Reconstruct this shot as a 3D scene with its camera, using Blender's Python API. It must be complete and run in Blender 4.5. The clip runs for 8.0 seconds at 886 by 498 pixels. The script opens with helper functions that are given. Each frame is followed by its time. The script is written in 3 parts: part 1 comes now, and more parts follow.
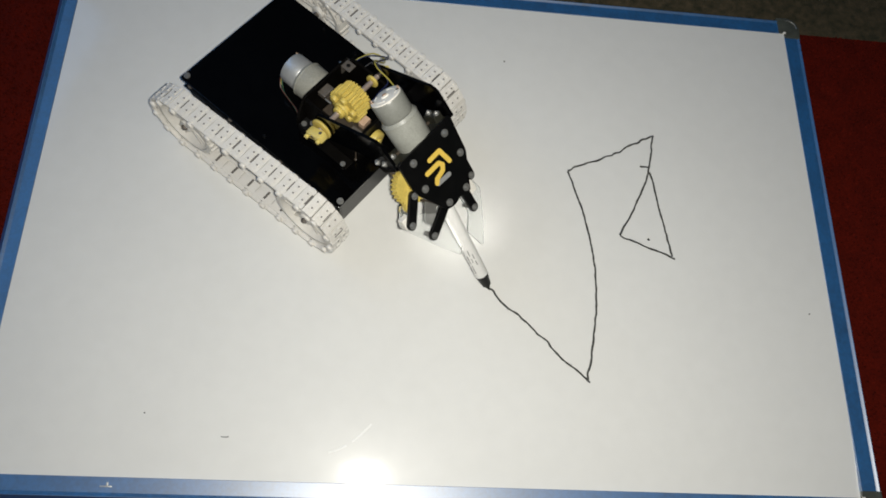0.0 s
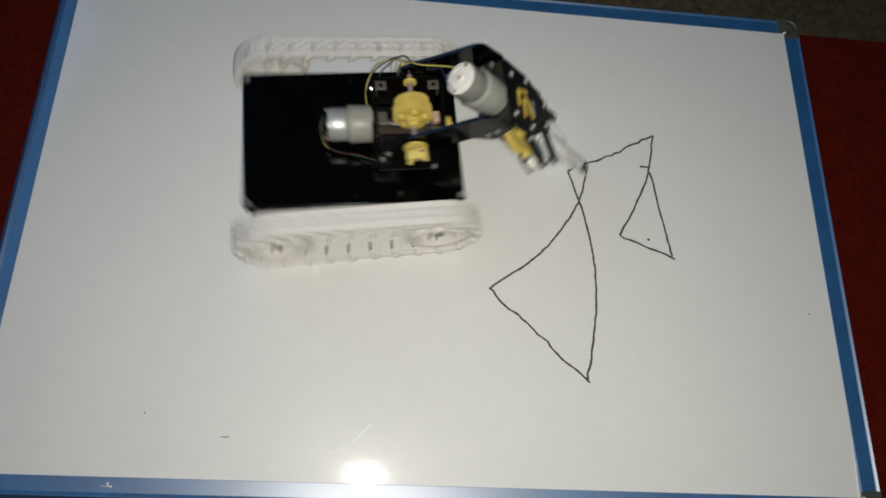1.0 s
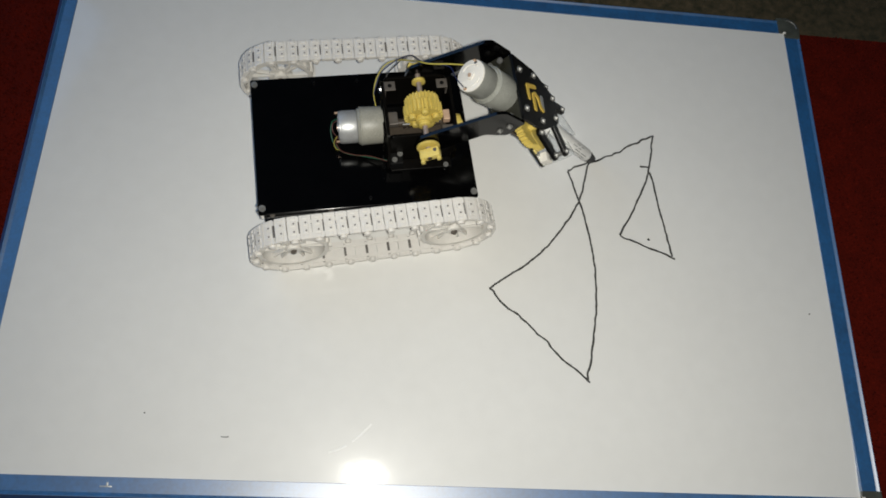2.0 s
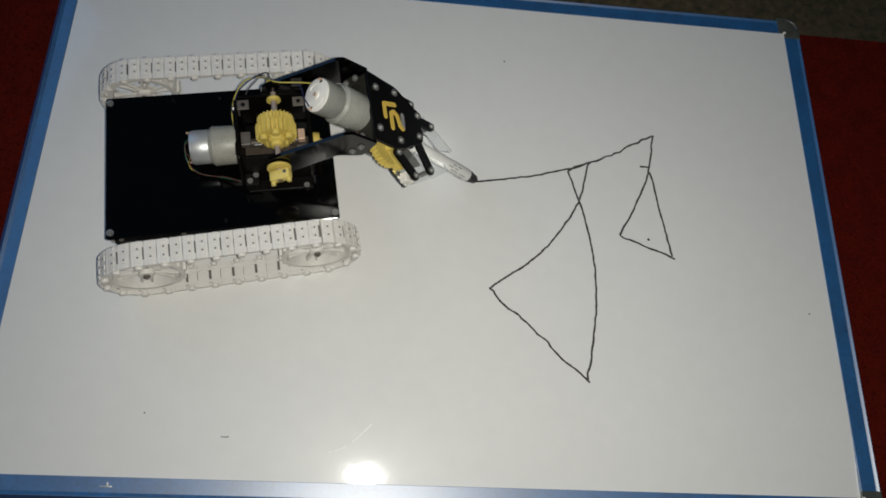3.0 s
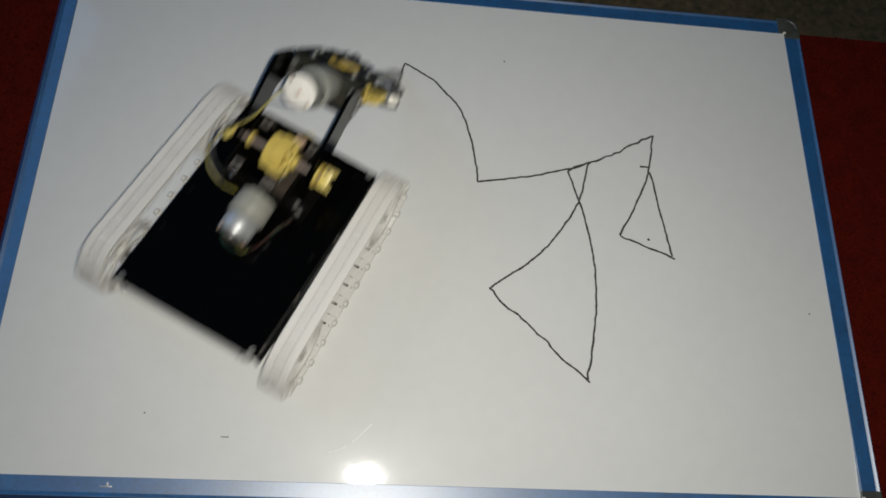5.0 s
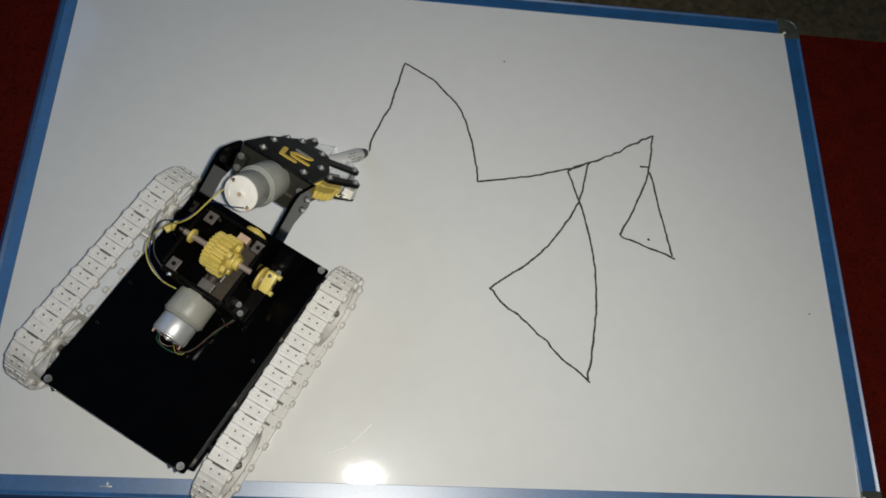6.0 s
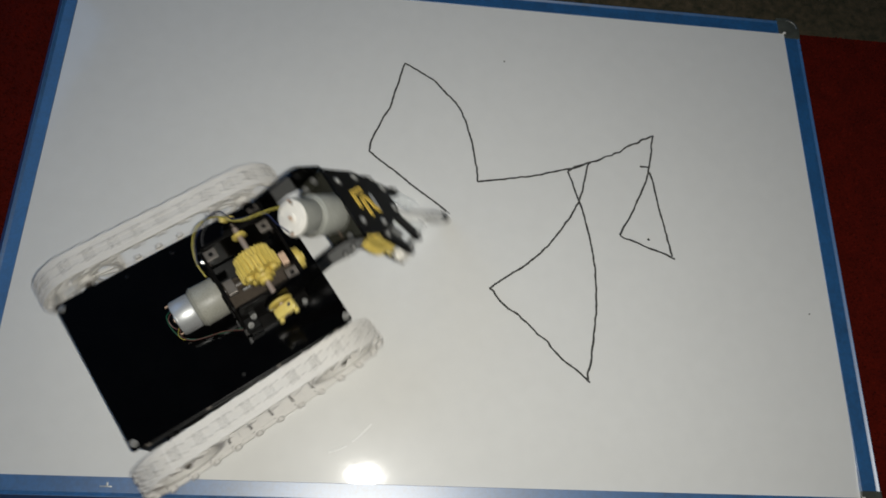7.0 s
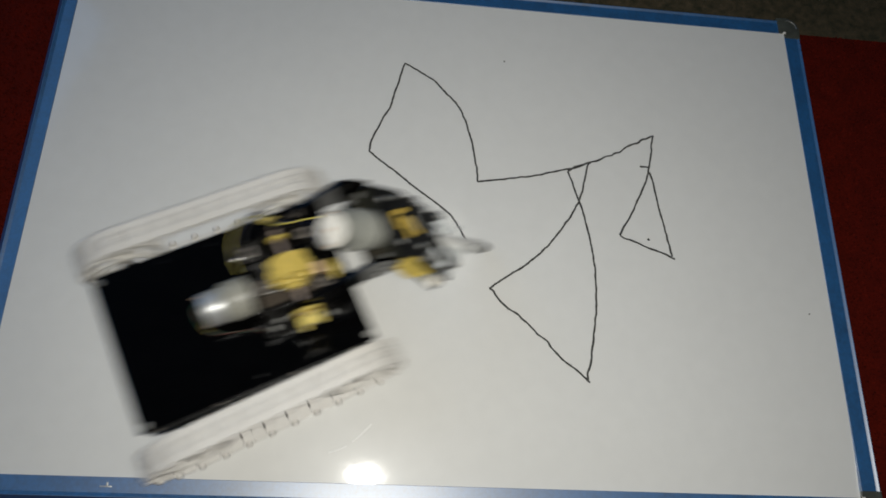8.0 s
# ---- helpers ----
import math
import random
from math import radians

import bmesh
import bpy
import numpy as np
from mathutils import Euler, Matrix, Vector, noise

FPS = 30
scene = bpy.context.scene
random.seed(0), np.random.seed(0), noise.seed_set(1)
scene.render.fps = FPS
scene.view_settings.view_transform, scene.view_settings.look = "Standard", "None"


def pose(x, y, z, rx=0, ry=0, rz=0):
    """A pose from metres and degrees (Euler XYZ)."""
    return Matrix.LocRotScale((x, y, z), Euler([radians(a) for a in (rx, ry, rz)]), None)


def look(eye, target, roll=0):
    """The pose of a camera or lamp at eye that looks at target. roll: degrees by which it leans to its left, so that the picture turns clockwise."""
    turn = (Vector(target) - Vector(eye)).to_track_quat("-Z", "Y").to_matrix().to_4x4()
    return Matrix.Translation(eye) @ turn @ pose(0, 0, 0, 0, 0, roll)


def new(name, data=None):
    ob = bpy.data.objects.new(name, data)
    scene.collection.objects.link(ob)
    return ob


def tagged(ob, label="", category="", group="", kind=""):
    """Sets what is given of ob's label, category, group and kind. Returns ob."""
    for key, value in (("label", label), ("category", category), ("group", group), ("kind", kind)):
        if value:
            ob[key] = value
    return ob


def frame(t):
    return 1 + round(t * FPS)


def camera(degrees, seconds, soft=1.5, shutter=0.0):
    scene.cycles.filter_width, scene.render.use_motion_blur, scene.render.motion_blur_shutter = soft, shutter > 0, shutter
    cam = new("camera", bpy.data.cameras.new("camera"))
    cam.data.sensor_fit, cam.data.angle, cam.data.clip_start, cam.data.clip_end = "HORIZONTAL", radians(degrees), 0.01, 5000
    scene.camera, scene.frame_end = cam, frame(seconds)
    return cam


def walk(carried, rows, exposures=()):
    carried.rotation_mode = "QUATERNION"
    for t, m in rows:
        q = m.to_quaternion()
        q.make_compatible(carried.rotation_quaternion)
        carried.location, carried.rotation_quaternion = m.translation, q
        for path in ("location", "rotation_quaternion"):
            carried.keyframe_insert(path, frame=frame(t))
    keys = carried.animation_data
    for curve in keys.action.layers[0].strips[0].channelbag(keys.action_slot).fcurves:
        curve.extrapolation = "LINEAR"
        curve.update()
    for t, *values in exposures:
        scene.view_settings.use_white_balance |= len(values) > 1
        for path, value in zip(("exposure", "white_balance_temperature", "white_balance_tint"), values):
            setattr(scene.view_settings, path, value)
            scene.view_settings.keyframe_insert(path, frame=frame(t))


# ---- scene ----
cam = camera(61.08, 8.0, soft=1.75, shutter=1.7)
EYE = pose(-0.0795, -0.3314, 0.7779, 20.817, -6.301, 1.167)
walk(cam, [(0.0, EYE), (8.0, EYE)],
     exposures=[(0.0, 0.1, 6500, 10), (0.7, 0.0, 6500, 10), (1.0, -0.18, 6500, 10), (1.5, 0.05, 6500, 10), (1.9, 0.0, 6490, 10), (2.8, -0.29, 6410, 10), (8.0, -0.31, 6410, 10)])

# ---- light: a hand-held flash just in front of the lens, in a dim room ----
BOARD = 0.02          # height of the writing surface over the rug
world = bpy.data.worlds.new("room_dark")
world.use_nodes = True
world.node_tree.nodes["Background"].inputs[0].default_value = (0.5, 0.62, 1.0, 1)
world.node_tree.nodes["Background"].inputs[1].default_value = 0.012
scene.world = world
flash = bpy.data.lights.new("flash", "AREA")
flash.shape, flash.size, flash.energy, flash.color = "DISK", 0.013, 6.27, (1.0, 0.97, 0.88)
lamp = new("flash", flash)
lamp.matrix_world = look((-0.067, -0.328, 0.775), (0.20, 0.02, 0.02))
# Added bluish fill from the left; no source for it is known.
fill = bpy.data.lights.new("blue_fill", "AREA")
fill.shape, fill.size, fill.size_y, fill.energy, fill.color = "RECTANGLE", 2.4, 2.0, 18.5, (0.25, 0.52, 1.0)
fill_lamp = new("blue_fill", fill)
fill_lamp.matrix_world = look((-2.1, 0.9, 1.5), (0, 0.3, 0.6))


# ---- materials ----
def material(name, base, rough=0.5, metal=0.0, vary=0.12, scale=40.0, bump=0.0, bump_scale=400.0,
             stain=None, spec=0.5, coat=0.0, coat_rough=0.1, coat_ior=1.5, trans=0.0, sss=0.0, per_object=0.0, rough_vary=0.15):
    m = bpy.data.materials.new(name)
    m.use_nodes = True
    nt = m.node_tree
    b = nt.nodes["Principled BSDF"]
    link = nt.links.new

    def node(kind, **values):
        n = nt.nodes.new(kind)
        for key, value in values.items():
            n.inputs[key].default_value = value
        return n
    place = nt.nodes.new("ShaderNodeTexCoord").outputs["Object"]
    coarse = node("ShaderNodeTexNoise", Scale=scale, Detail=5.0, Roughness=0.6)
    fine = node("ShaderNodeTexNoise", Scale=scale * 9, Detail=4.0)
    link(place, coarse.inputs["Vector"])
    link(place, fine.inputs["Vector"])
    both = nt.nodes.new("ShaderNodeMath")
    both.operation = "ADD"
    link(coarse.outputs["Fac"], both.inputs[0])
    link(fine.outputs["Fac"], both.inputs[1])
    value = both.outputs[0]
    if per_object:
        info = nt.nodes.new("ShaderNodeObjectInfo")
        mul = nt.nodes.new("ShaderNodeMath")
        mul.operation = "MULTIPLY_ADD"
        mul.inputs[1].default_value = per_object
        link(info.outputs["Random"], mul.inputs[0])
        link(value, mul.inputs[2])
        value = mul.outputs[0]
    span = node("ShaderNodeMapRange")
    span.inputs["From Min"].default_value, span.inputs["From Max"].default_value = 0.65, 1.35 + per_object
    link(value, span.inputs["Value"])
    mix = nt.nodes.new("ShaderNodeMix")
    mix.data_type = "RGBA"
    dark = stain or tuple(c * (1 - vary) for c in base)
    light = base if stain else tuple(min(1, c * (1 + vary)) for c in base)
    mix.inputs["A"].default_value, mix.inputs["B"].default_value = (*dark, 1), (*light, 1)
    link(span.outputs[0], mix.inputs["Factor"])
    link(mix.outputs["Result"], b.inputs["Base Color"])
    gloss = node("ShaderNodeMapRange")
    gloss.inputs["To Min"].default_value = max(0.02, rough * (1 - rough_vary))
    gloss.inputs["To Max"].default_value = min(1, rough * (1 + rough_vary))
    link(coarse.outputs["Fac"], gloss.inputs["Value"])
    link(gloss.outputs[0], b.inputs["Roughness"])
    b.inputs["Metallic"].default_value = metal
    b.inputs["Specular IOR Level"].default_value = spec
    b.inputs["Coat Weight"].default_value = coat
    b.inputs["Coat Roughness"].default_value = coat_rough
    b.inputs["Coat IOR"].default_value = coat_ior
    b.inputs["Transmission Weight"].default_value = trans
    if sss:
        b.inputs["Subsurface Weight"].default_value = sss
        b.inputs["Subsurface Scale"].default_value = 0.004
        b.inputs["Subsurface Radius"].default_value = (1, 0.9, 0.8)
    if bump:
        grit = node("ShaderNodeTexNoise", Scale=bump_scale, Detail=6.0)
        relief = node("ShaderNodeBump", Strength=bump, Distance=0.001)
        link(place, grit.inputs["Vector"])
        link(grit.outputs["Fac"], relief.inputs["Height"])
        link(relief.outputs["Normal"], b.inputs["Normal"])
    return m


ENAMEL = material("board_enamel", (0.72, 0.718, 0.695), 0.075, vary=0.025, scale=6, coat=0.30, coat_rough=0.35, bump=0.07, bump_scale=60, rough_vary=0.35)
BLUE = material("blue_film_metal", (0.005, 0.090, 0.255), 0.5, spec=0.4, coat=1.0, coat_rough=0.43, coat_ior=2.4, vary=0.35, scale=30, bump=0.08, bump_scale=300)
CORNER = material("grey_corner_plastic", (0.06, 0.065, 0.055), 0.4, vary=0.4, scale=90, bump=0.1)
RUG = material("red_rug_pile", (0.072, 0.0040, 0.0011), 0.95, vary=0.35, scale=35, bump=0.6, bump_scale=700, spec=0.1)
FLOOR = material("dark_terrazzo", (0.10, 0.072, 0.040), 0.55, scale=110, stain=(0.002, 0.010, 0.004), bump=0.2, bump_scale=200)
PLASTER = material("dull_plaster", (0.3, 0.3, 0.29), 0.9, vary=0.08, scale=3, bump=0.2, bump_scale=120)
INK = material("marker_ink", (0.045, 0.045, 0.042), 0.55, vary=0.5, scale=160, spec=0.3)
SMUDGE = material("dried_smear", (0.8, 0.8, 0.78), 0.42, vary=0.1, scale=200, bump=0.3, bump_scale=900)
ACRYLIC = material("black_acrylic", (0.0010, 0.0010, 0.0011), 0.1, spec=0.3, vary=0.4, scale=30, rough_vary=0.5, bump=0.01, bump_scale=90)
SATIN = material("black_satin_plastic", (0.002, 0.002, 0.002), 0.36, spec=0.3, vary=0.3, scale=80, rough_vary=0.4)
MATT = material("matt_black_plastic", (0.003, 0.003, 0.003), 0.6, spec=0.15, vary=0.3, scale=80)
SMOKE = material("brown_smoked_acrylic", (0.058, 0.046, 0.035), 0.35, spec=0.3, vary=0.3, scale=60)
ALU = material("brushed_aluminium", (0.26, 0.26, 0.25), 0.52, metal=0.7, vary=0.12, scale=80, bump=0.06, bump_scale=500)
SHEET = material("galvanised_sheet", (0.72, 0.71, 0.69), 0.45, metal=0.15, vary=0.12, scale=50)
STEEL = material("bright_steel", (0.75, 0.74, 0.72), 0.22, metal=1.0, vary=0.1, scale=200)
WHITE = material("white_track_plastic", (0.67, 0.65, 0.615), 0.45, vary=0.10, scale=120, per_object=0.25, bump=0.05, bump_scale=900, sss=0.1)
WHEEL = material("white_wheel_plastic", (0.66, 0.64, 0.60), 0.45, vary=0.08, scale=90, sss=0.1)
GEARBOX = material("milky_gearbox_plastic", (0.285, 0.28, 0.24), 0.45, vary=0.18, scale=60, sss=0.15)
STAND = material("dark_tinted_acrylic", (0.003, 0.0026, 0.0022), 0.40, spec=0.08, vary=0.4, scale=60)
# The chassis sheet again, darkened to put shade on the front wall.
SHADED_SHEET = material("shaded_chassis_sheet", (0.10, 0.10, 0.097), 0.5, metal=0.3, vary=0.15, scale=50)
OLIVE = material("dark_olive_plastic", (0.020, 0.020, 0.015), 0.42, spec=0.35, vary=0.35, scale=70)
GREY_CAN = material("grey_wrapped_can", (0.22, 0.225, 0.205), 0.38, vary=0.12, scale=60, coat=0.3, coat_rough=0.3)
GREY_BOX = material("grey_milky_gearbox", (0.30, 0.305, 0.275), 0.40, vary=0.15, scale=60, coat=0.3, coat_rough=0.3)
SHAFT = material("dull_pink_metal_shaft", (0.36, 0.29, 0.25), 0.4, metal=0.4, vary=0.15, scale=120)
CAN = material("pale_metal_can", (0.5, 0.51, 0.51), 0.42, metal=0.55, vary=0.1, scale=80)
PIN_AND_PIT = material("dark_pin_and_pit_shade", (0.13, 0.12, 0.11), 0.5, vary=0.3, scale=200)
PALE = material("pale_yellow_plastic", (0.62, 0.50, 0.14), 0.4, vary=0.15, scale=100, sss=0.1)
CAP = material("white_motor_cap", (0.74, 0.715, 0.655), 0.6, vary=0.08, scale=120)
YELLOW = material("yellow_gear_plastic", (0.55, 0.425, 0.10), 0.45, vary=0.22, scale=90, bump=0.08, sss=0.1)
COPPER = material("tan_bushing", (0.62, 0.43, 0.30), 0.45, metal=0.3, vary=0.2, scale=120)
CLEAR = material("clear_acrylic", (0.93, 0.95, 0.95), 0.05, trans=0.95, vary=0.01, spec=0.5)
PEN_WHITE = material("white_pen_plastic", (0.78, 0.78, 0.76), 0.3, vary=0.05, scale=120)
DULL = material("dull_zinc", (0.13, 0.115, 0.10), 0.45, metal=0.4, vary=0.25, scale=120)
PEN_BLACK = material("black_pen_plastic", (0.004, 0.004, 0.004), 0.5, vary=0.3, scale=200)
PRINT = material("grey_print", (0.25, 0.25, 0.25), 0.5, vary=0.2, scale=300)
WIRE_YELLOW = material("yellow_wire", (0.42, 0.36, 0.07), 0.45, vary=0.15, scale=200)
WIRE_GREY = material("grey_wire", (0.06, 0.06, 0.062), 0.5, vary=0.2, scale=200)
WIRE_BLUE = material("blue_wire", (0.010, 0.016, 0.06), 0.45, vary=0.3, scale=200)
WIRE_GREEN = material("green_wire", (0.012, 0.07, 0.04), 0.45, vary=0.3, scale=200)
WIRE_RED = material("red_wire", (0.09, 0.035, 0.028), 0.45, vary=0.3, scale=200)
STICKER = material("yellow_sticker", (0.72, 0.50, 0.09), 0.5, vary=0.12, scale=200)


# ---- mesh helpers ----
def mm(*v):
    return Vector(v) / 1000


def finish(bm, name, mat, smooth=True):
    me = bpy.data.meshes.new(name)
    bmesh.ops.recalc_face_normals(bm, faces=bm.faces[:])
    for face in bm.faces:
        face.smooth = smooth
    bm.to_mesh(me)
    bm.free()
    if smooth:
        me.set_sharp_from_angle(angle=radians(32))
    me.materials.append(mat)
    return me


def part(name, bm, mat, parent=None, label="", smooth=True):
    ob = new(name, finish(bm, name, mat, smooth))
    ob.parent = parent
    return tagged(ob, label)


def box(bm, c, s, m=Matrix(), bevel=0.0):
    made = bmesh.ops.create_cube(bm, size=1, matrix=m @ Matrix.Translation(c) @ Matrix.Diagonal((*s, 1)))
    if bevel:
        edges = {e for v in made["verts"] for e in v.link_edges}
        bmesh.ops.bevel(bm, geom=list(edges), offset=bevel, segments=2, profile=0.5, affect="EDGES")
    return bm


def axis_matrix(a, b):
    d = Vector(b) - Vector(a)
    return Matrix.Translation((Vector(a) + Vector(b)) / 2) @ d.to_track_quat("Z", "Y").to_matrix().to_4x4(), d.length


def rod(bm, a, b, r, r2=None, seg=24, bevel=0.0):
    m, length = axis_matrix(a, b)
    made = bmesh.ops.create_cone(bm, cap_ends=True, segments=seg, radius1=r, radius2=r if r2 is None else r2, depth=length, matrix=m)
    if bevel:
        rims = {e for v in made["verts"] for e in v.link_edges if len(e.link_faces) == 2 and max(len(q.verts) for q in e.link_faces) > 4}
        bmesh.ops.bevel(bm, geom=list(rims), offset=bevel, segments=2, profile=0.5, affect="EDGES")
    return bm


def prism(bm, outline, low, high, m=Matrix(), bevel=0.0):
    """An outline in the xy plane of m, drawn out from low to high."""
    a = [bm.verts.new(m @ Vector((x, y, low))) for x, y in outline]
    b = [bm.verts.new(m @ Vector((x, y, high))) for x, y in outline]
    n = len(a)
    caps = [bm.faces.new(a[::-1]), bm.faces.new(b)]
    for i in range(n):
        bm.faces.new((a[i], a[(i + 1) % n], b[(i + 1) % n], b[i]))
    if bevel:
        bmesh.ops.bevel(bm, geom=list({e for q in caps for e in q.edges}), offset=bevel, segments=2, profile=0.5, affect="EDGES")
    return bm


def bar_outline(a, b, r, seg=8):
    a, b = Vector(a), Vector(b)
    t = math.atan2(*(b - a).yx)
    pts = [b + r * Vector((math.cos(t + k), math.sin(t + k))) for k in np.linspace(-math.pi / 2, math.pi / 2, seg)]
    pts += [a + r * Vector((math.cos(t + k), math.sin(t + k))) for k in np.linspace(math.pi / 2, 3 * math.pi / 2, seg)]
    return [tuple(q) for q in pts]


def round_poly(points, r, seg=4):
    out, n = [], len(points)
    for i in range(n):
        p0, p1, p2 = (Vector(points[(i + k) % n]) for k in (-1, 0, 1))
        u, w = (p0 - p1), (p2 - p1)
        k = min(r, u.length * 0.45, w.length * 0.45)
        a, b = p1 + u.normalized() * k, p1 + w.normalized() * k
        for s in np.linspace(0, 1, seg):
            out.append(tuple((1 - s) ** 2 * a + 2 * s * (1 - s) * p1 + s * s * b))
    return out


def gear_outline(r, depth, teeth):
    out = []
    for i in range(teeth):
        for f, q in ((0.0, r - depth), (0.22, r - depth), (0.36, r), (0.64, r), (0.78, r - depth)):
            t = 2 * math.pi * (i + f) / teeth
            out.append((q * math.cos(t), q * math.sin(t)))
    return out


def spline(points, step):
    """Points at about even steps along a smooth curve through the given ones."""
    pts = [Vector(q) for q in points]
    ext = [2 * pts[0] - pts[1], *pts, 2 * pts[-1] - pts[-2]]
    out = []
    for i in range(1, len(ext) - 2):
        a, b, c, d = ext[i - 1:i + 3]
        n = max(1, round((c - b).length / step))
        for k in range(n):
            t = k / n
            out.append(0.5 * (2 * b + (c - a) * t + (2 * a - 5 * b + 4 * c - d) * t * t + (3 * b - a - 3 * c + d) * t ** 3))
    return out + [pts[-1]]


def tube(bm, points, r, seg=6, step=0.004):
    pts = spline(points, step)
    rings = []
    for i, q in enumerate(pts):
        d = (pts[min(i + 1, len(pts) - 1)] - pts[max(i - 1, 0)]).normalized()
        turn = d.to_track_quat("Z", "Y")
        rings.append([bm.verts.new(q + turn @ Vector((r * math.cos(t), r * math.sin(t), 0))) for t in np.linspace(0, 2 * math.pi, seg, endpoint=False)])
    for u, w in zip(rings, rings[1:]):
        for k in range(seg):
            bm.faces.new((u[k], u[(k + 1) % seg], w[(k + 1) % seg], w[k]))
    bm.faces.new(rings[0][::-1])
    bm.faces.new(rings[-1])
    return bm


def fresh():
    return bmesh.new()


# ---- the room ----
def sheet(name, x0, x1, y0, y1, z, mat, thick, label, category):
    bm = box(fresh(), ((x0 + x1) / 2, (y0 + y1) / 2, z - thick / 2), (x1 - x0, y1 - y0, thick))
    return tagged(part(name, bm, mat, smooth=False), label, category, kind="structure")


RUG_EDGE = 0.306
sheet("floor", -2.3, 2.3, -2.3, 2.3, -0.006, FLOOR, 0.05, "dark mottled brown and green stone floor", "floor")
# Unseen ceiling and walls close the room; grey plaster keeps their bounce low.
sheet("ceiling", -2.3, 2.3, -2.3, 2.3, 2.65, PLASTER, 0.05, "plain dull white ceiling over the room", "ceiling")
for wall_name, wall_box in (("wall_north", (-2.3, 2.3, 2.2, 2.3)), ("wall_south", (-2.3, 2.3, -2.3, -2.2)),
                            ("wall_east", (2.2, 2.3, -2.2, 2.2)), ("wall_west", (-2.3, -2.2, -2.2, 2.2))):
    sheet(wall_name, *wall_box, 2.6, PLASTER, 2.606, "plain dull plaster wall of a dim room", "wall")


def red_rug():
    bm = fresh()
    box(bm, (0, (RUG_EDGE - 1.7) / 2, -0.0045), (3.0, RUG_EDGE + 1.7, 0.003))
    rug = tagged(part("rug", bm, RUG, smooth=False), "dark red short-pile rug spread under the whiteboard", "rug")
    rng = np.random.default_rng(4)
    verts, faces = [], []
    strips = ((-0.66, -0.44, -0.35, RUG_EDGE, 9000), (0.44, 0.70, -0.35, RUG_EDGE, 9000), (-0.5, 0.5, -0.42, -0.29, 3000))
    for x0, x1, y0, y1, n in strips:
        for x, y, h, t, lx, ly in zip(rng.uniform(x0, x1, n), rng.uniform(y0, y1, n), rng.uniform(0.0015, 0.0035, n),
                                      rng.uniform(0, 6.28, n), rng.normal(0, 0.0012, n), rng.normal(0, 0.0012, n)):
            k = len(verts)
            for a in (0, 2.1, 4.2):
                verts.append((x + 0.0014 * math.cos(t + a), y + 0.0014 * math.sin(t + a), -0.003))
            verts.append((x + lx, y + ly, -0.003 + h))
            faces += [(k, k + 1, k + 3), (k + 1, k + 2, k + 3), (k + 2, k, k + 3)]
    me = bpy.data.meshes.new("rug_pile")
    me.from_pydata(verts, [], faces)
    me.materials.append(RUG)
    pile = new("rug_pile", me)
    tagged(pile, "short dark red tufts of the rug", "rug pile", kind="stuff")


red_rug()


# ---- the whiteboard ----
HALF_X, HALF_Y = 0.436, 0.286
RAIL_LEFT, RAIL_RIGHT, RAIL_Y, CAP_REACH = 0.0238, 0.0206, 0.0232, 0.0066          # widths of the frame rails, reach of the corner caps


def surface(y):
    """Height of the thin writing sheet. A slight sag added towards the near rail places the flash's glare."""
    return BOARD - 0.34 * max(0.0, -0.18 - y) ** 2


